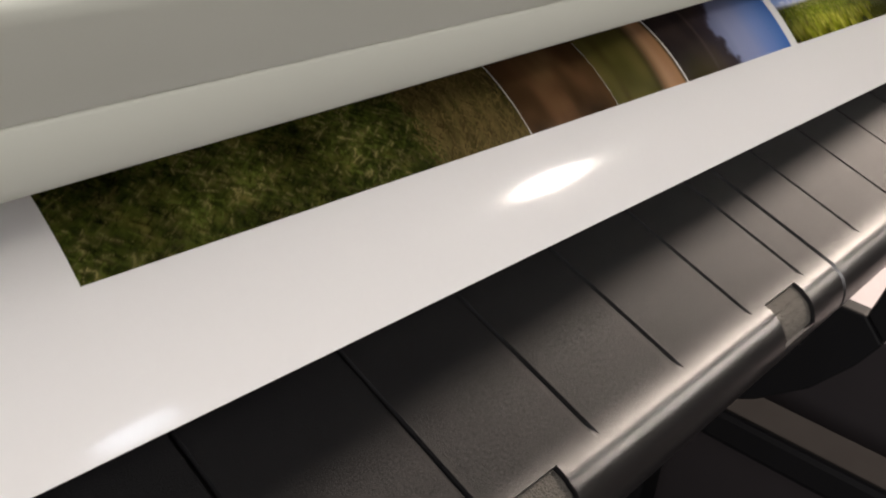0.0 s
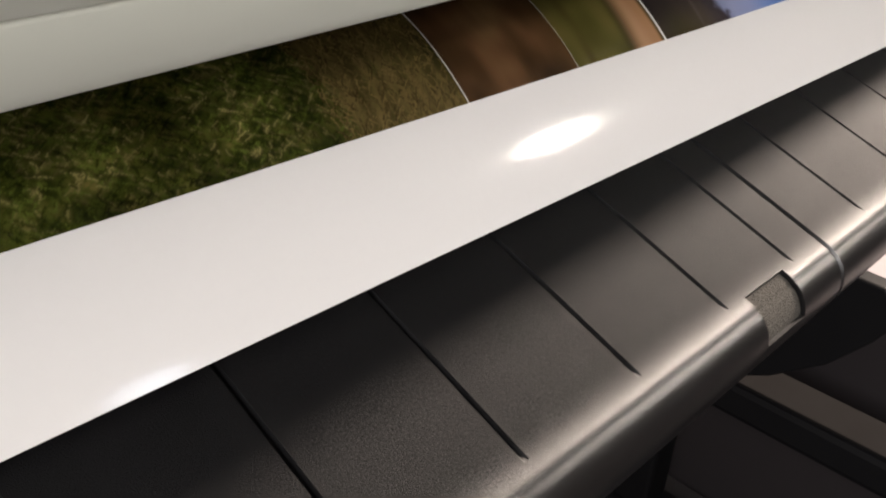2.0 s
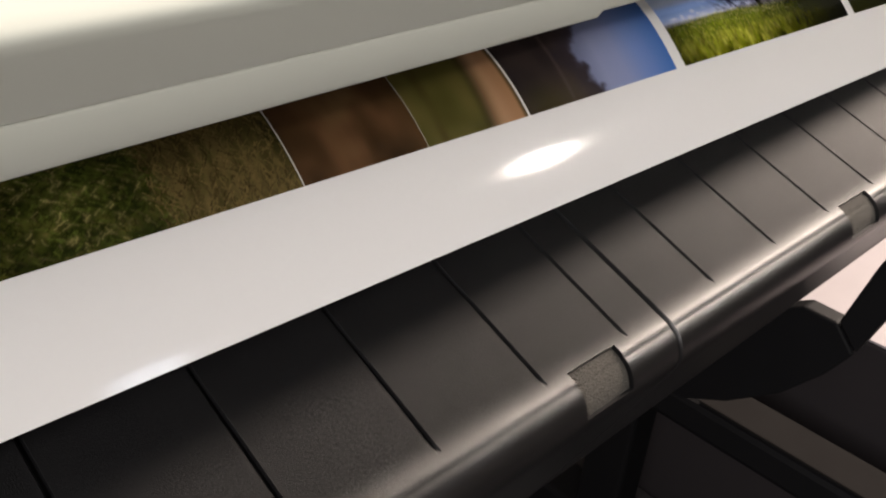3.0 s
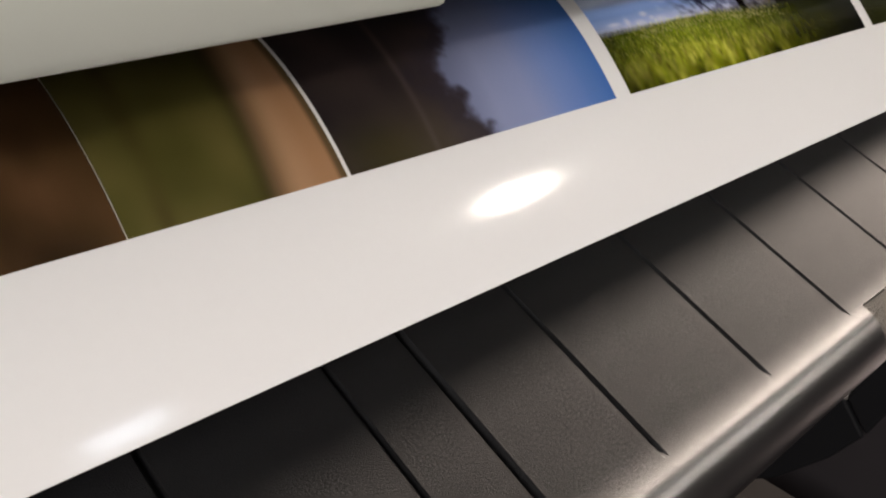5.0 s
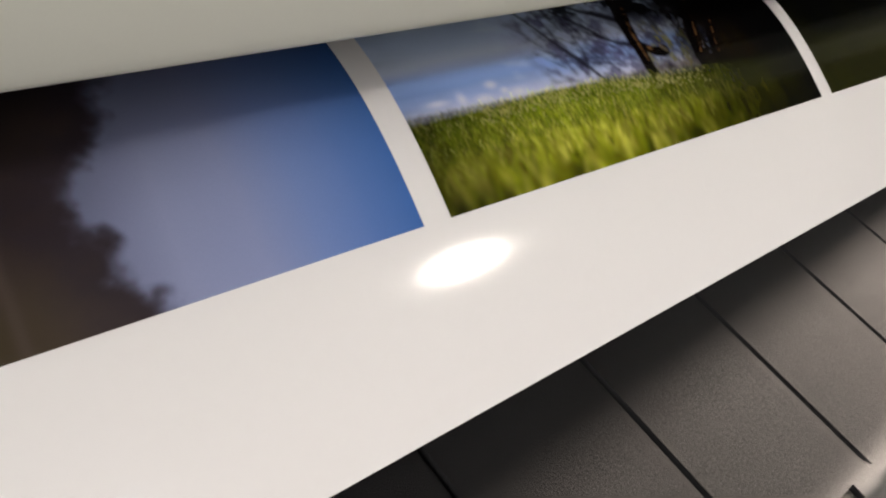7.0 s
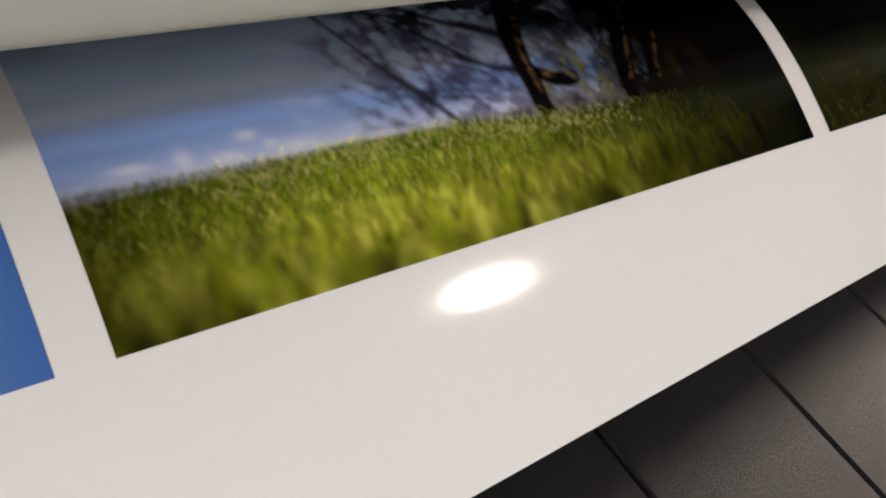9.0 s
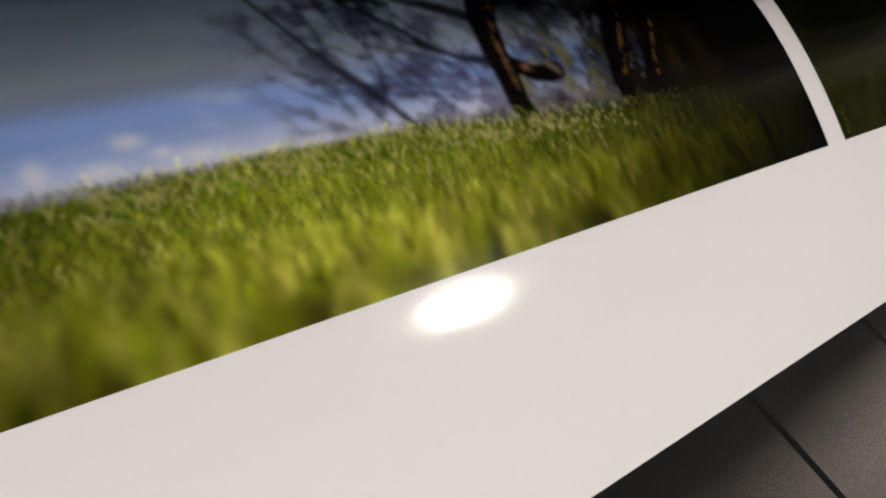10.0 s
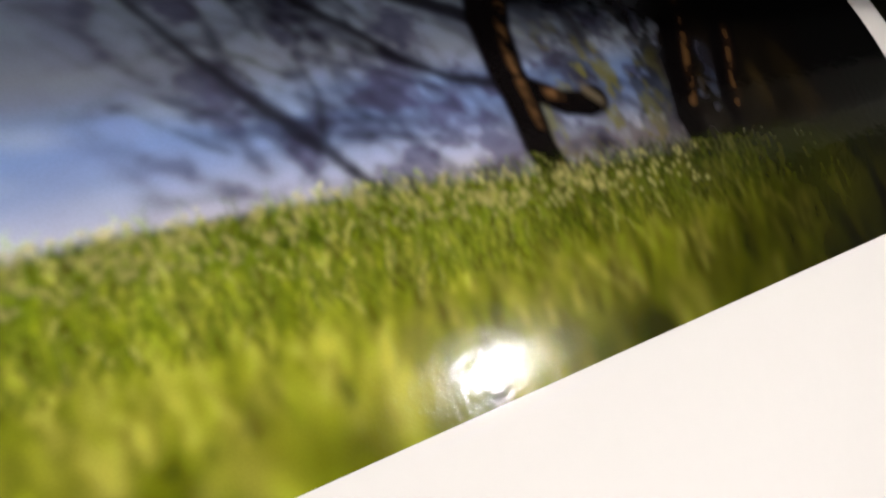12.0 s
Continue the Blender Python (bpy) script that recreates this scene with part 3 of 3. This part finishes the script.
def build_cover():
    root = empty("printer_cover", TRAY, "off-white plastic printer cover over the paper exit", "printer cover")

    def bar(pts, x0, x1, back, up):
        """A bar along x that recedes a little along the paper exit."""
        bm = extrude_profile(pts, x0, x1)
        for v in bm.verts:
            k = min(1.0, max(0.0, (v.co.z - 0.0794) / 0.018))   # the lid runs straighter than the lip
            v.co.y += back + SKEW * v.co.x + k * -0.017 * max(0.0, v.co.x)
            v.co.z += up
        return bm

    lip = [(0.0702, 0.0620), (0.0672, 0.0618), (0.0660, 0.0624), (0.0653, 0.0634), (0.0650, 0.0650), (0.0615, 0.0780), (0.0620, 0.0790), (0.0790, 0.0790), (0.0790, 0.0640)]
    lid = [(0.0645, 0.0793), (0.0613, 0.0794), (0.0562, 0.0975), (0.0557, 0.0998), (0.0558, 0.1010), (0.0566, 0.1022), (0.0585, 0.1034), (0.0620, 0.1048), (0.0680, 0.1068), (0.1000, 0.1170), (0.25, 0.162), (0.25, 0.0797)]
    # Unseen black panel, added so that the prints mirror something dark.
    dark_panel = [(0.0798, 0.0640), (0.0805, 0.0622), (0.0820, 0.0615), (0.1470, 0.0600), (0.2270, 0.0420), (0.2270, 0.0780), (0.0798, 0.0780)]
    for x0, x1, back, up in ((-0.46, CREASE - 0.0003, 0.0, 0.0), (CREASE + 0.0003, 0.92, 0.0019, 0.0003)):
        for name, pts, mat, label in (("lip", lip, COVER, ""), ("lid", lid, COVER, ""), ("inner_dark_panel", dark_panel, DARK, "unseen black panel added inside the cover to darken reflections")):
            ob = part(name, bar(pts, x0, x1, back, up), mat, root, label, smooth=True)
            ob.data.set_sharp_from_angle(angle=radians(50))
    return root


build_cover()

# ---- the printer's body and stand ----


def build_body():
    root = empty("large_format_printer", Matrix.Identity(4), "dark plastic body of a wide photo printer on a stand", "printer")
    part("housing", box(bmesh.new(), (-0.46, 0.32, 0.62), (0.92, 0.60, 0.86), 0.008), DARK, root)
    part("back_housing", box(bmesh.new(), (-0.46, 0.285, 0.862), (0.92, 0.60, 1.08), 0.01), DARK, root)
    part("tray_bracket", box(bmesh.new(), (-0.42, 0.13, 0.862), (0.88, 0.319, 0.905), 0.004), DARK, root)
    for x in (-0.40, 0.79):
        leg = part("leg", box(bmesh.new(), (x, 0.33, 0.06), (x + 0.06, 0.40, 0.618), 0.006), DARK, root)
        part("foot", box(bmesh.new(), (x - 0.01, 0.05, 0.0), (x + 0.07, 0.65, 0.058), 0.008), DARK, root)
        rail = part("basket_rail", box(bmesh.new(), (x - 0.006, -0.12, 0.300), (x + 0.062, 0.328, 0.352), 0.010), DARK, root)
        part("rail_cap", box(bmesh.new(), (x - 0.003, -0.118, 0.3525), (x + 0.057, 0.250, 0.3565), 0.0012), GREY, rail, "grey plate on top of the rail")
    part("cross_beam", box(bmesh.new(), (-0.338, 0.34, 0.44), (0.788, 0.39, 0.52), 0.005), DARK, root)
    return root


build_body()


def basket_arm(x):
    root = empty("basket_arm", Matrix.Translation((x, 0.339, 0.48)), "black curved arm of the paper basket under the tray", "bracket", "basket arms")
    m = Matrix.Translation((-x, -0.339, -0.48))
    outline = [(0.339, 0.44), (0.339, 0.52), (0.19, 0.580), (0.124, 0.623), (0.091, 0.622), (0.069, 0.599), (0.087, 0.565), (0.120, 0.520), (0.169, 0.478), (0.215, 0.452)]
    hook = [(0.0905, 0.6235), (0.076, 0.688), (0.045, 0.790), (0.036, 0.796), (0.024, 0.790), (0.050, 0.66), (0.0685, 0.6005)]
    for name, pts in (("beam", outline), ("hook", hook)):
        bm = extrude_profile(pts, x, x + 0.022)
        bmesh.ops.bevel(bm, geom=bm.edges[:], offset=0.0025, segments=2, affect="EDGES", profile=0.5)
        bmesh.ops.transform(bm, matrix=m, verts=bm.verts)
        part(name, bm, DARK, root)
    for y, z in ((0.31, 0.48), (0.20, 0.53)):
        part("screw", rod(m @ Vector((x - 0.002, y, z)), m @ Vector((x + 0.001, y, z)), 0.006), GREY, root)
    return root


for _x in (0.655, -0.30):
    basket_arm(_x)


def floor_box():
    root = empty("cardboard_box", Matrix.Identity(4), "cardboard box on the floor, sides coloured as in shade, white flaps", "box")
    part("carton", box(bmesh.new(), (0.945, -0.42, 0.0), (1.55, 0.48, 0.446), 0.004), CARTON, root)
    for lo, hi in (((0.947, -0.418, 0.4465), (1.2465, 0.478, 0.450)), ((1.2485, -0.418, 0.4465), (1.548, 0.478, 0.450))):
        part("flap", box(bmesh.new(), lo, hi, 0.001), WHITE, root)
    return root


floor_box()

# ---- lamps and the window ----


def work_lamp():
    root = empty("work_lamp", Matrix.Translation((SPOT.x + 0.14, SPOT.y - 0.1, 0)), "round work lamp on a black floor stand", "lamp")
    inv = root.matrix_world.inverted()
    m = look(SPOT, AIM)
    part("reflector", lathe([(0.074, -0.004), (0.076, 0.0), (0.080, 0.0), (0.079, 0.02), (0.055, 0.07), (0.03, 0.085), (0.0005, 0.085), (0.0005, 0.080), (0.028, 0.08), (0.052, 0.066), (0.073, 0.012), (0.074, -0.004)], inv @ m), GREY, root, smooth=True)
    foot = Vector((SPOT.x + 0.14, SPOT.y - 0.1, 0))
    back = m @ Vector((0, 0, 0.082))
    neck = Vector((foot.x, foot.y, back.z - 0.06))
    part("pole", rod(inv @ (foot + Vector((0, 0, 0.02))), inv @ neck, 0.012), DARK, root, smooth=True)
    part("arm", rod(inv @ neck, inv @ back, 0.009), DARK, root, smooth=True)
    part("base", lathe([(0.0005, 0), (0.14, 0), (0.14, 0.012), (0.12, 0.02), (0.0005, 0.022)], Matrix.Identity(4)), DARK, root, smooth=True)


work_lamp()


def ceiling_lamp():
    m = Matrix.Translation(CEILING_LAMP)
    root = empty("ceiling_lamp", m, "round white spotlight under the ceiling", "lamp")
    aim = m.inverted() @ look(CEILING_LAMP, (0.3, 0.0, 0.9))
    part("rim", lathe([(0.155, -0.006), (0.175, -0.006), (0.175, 0.03), (0.0005, 0.035), (0.0005, 0.03), (0.155, 0.004), (0.155, -0.006)], aim), WHITE, root, smooth=True)
    part("stem", rod((0, 0, 0.02), (0, 0, 0.08), 0.02), WHITE, root, smooth=True)


ceiling_lamp()


def window(name, m, half, high, label):
    """A window's frame, with y into the room."""
    root = empty(name, m, label, "window", kind="structure")
    for lo, hi in (((-half - 0.05, 0.002, high), (half + 0.05, 0.05, high + 0.05)), ((-half - 0.05, 0.002, -high - 0.05), (half + 0.05, 0.05, -high)),
                   ((-half - 0.05, 0.002, -high), (-half, 0.05, high)), ((half, 0.002, -high), (half + 0.05, 0.05, high))):
        part("window_frame", box(bmesh.new(), lo, hi, 0.003), WHITE, root)


window("window_1", pose(WINDOW.x, -3.2, WINDOW.z), 0.20, 0.14, "small high window in the wall")
# The second one only cases the added west fill; no window is known there.
window("west_fill_casing", pose(-1.5, WEST_FILL.y, WEST_FILL.z, 0, 0, -90), 0.70, 0.60, "casing added around the unseen west fill light")


def dust():
    """Flecks of paper dust lying on the tray."""
    rnd = random.Random(8)
    bm = bmesh.new()
    for _ in range(16):
        x, y, a, k = rnd.uniform(-0.12, 0.42), rnd.uniform(0.004, 0.047), rnd.uniform(0, 6.28), rnd.uniform(0.00008, 0.0002)
        m = Matrix.Translation((x, y, 0.00013)) @ Matrix.Rotation(a, 4, "Z")
        box(bm, (-k * rnd.uniform(0.5, 2.2), -k * 0.5, -0.00005), (k, k * 0.5, 0.00008), m=m)
    ob = part("dust", bm, FOAM)
    ob.matrix_world = TRAY
    return tagged(ob, "tiny pale flecks of paper dust lying on the tray", "dust", kind="stuff")


dust()
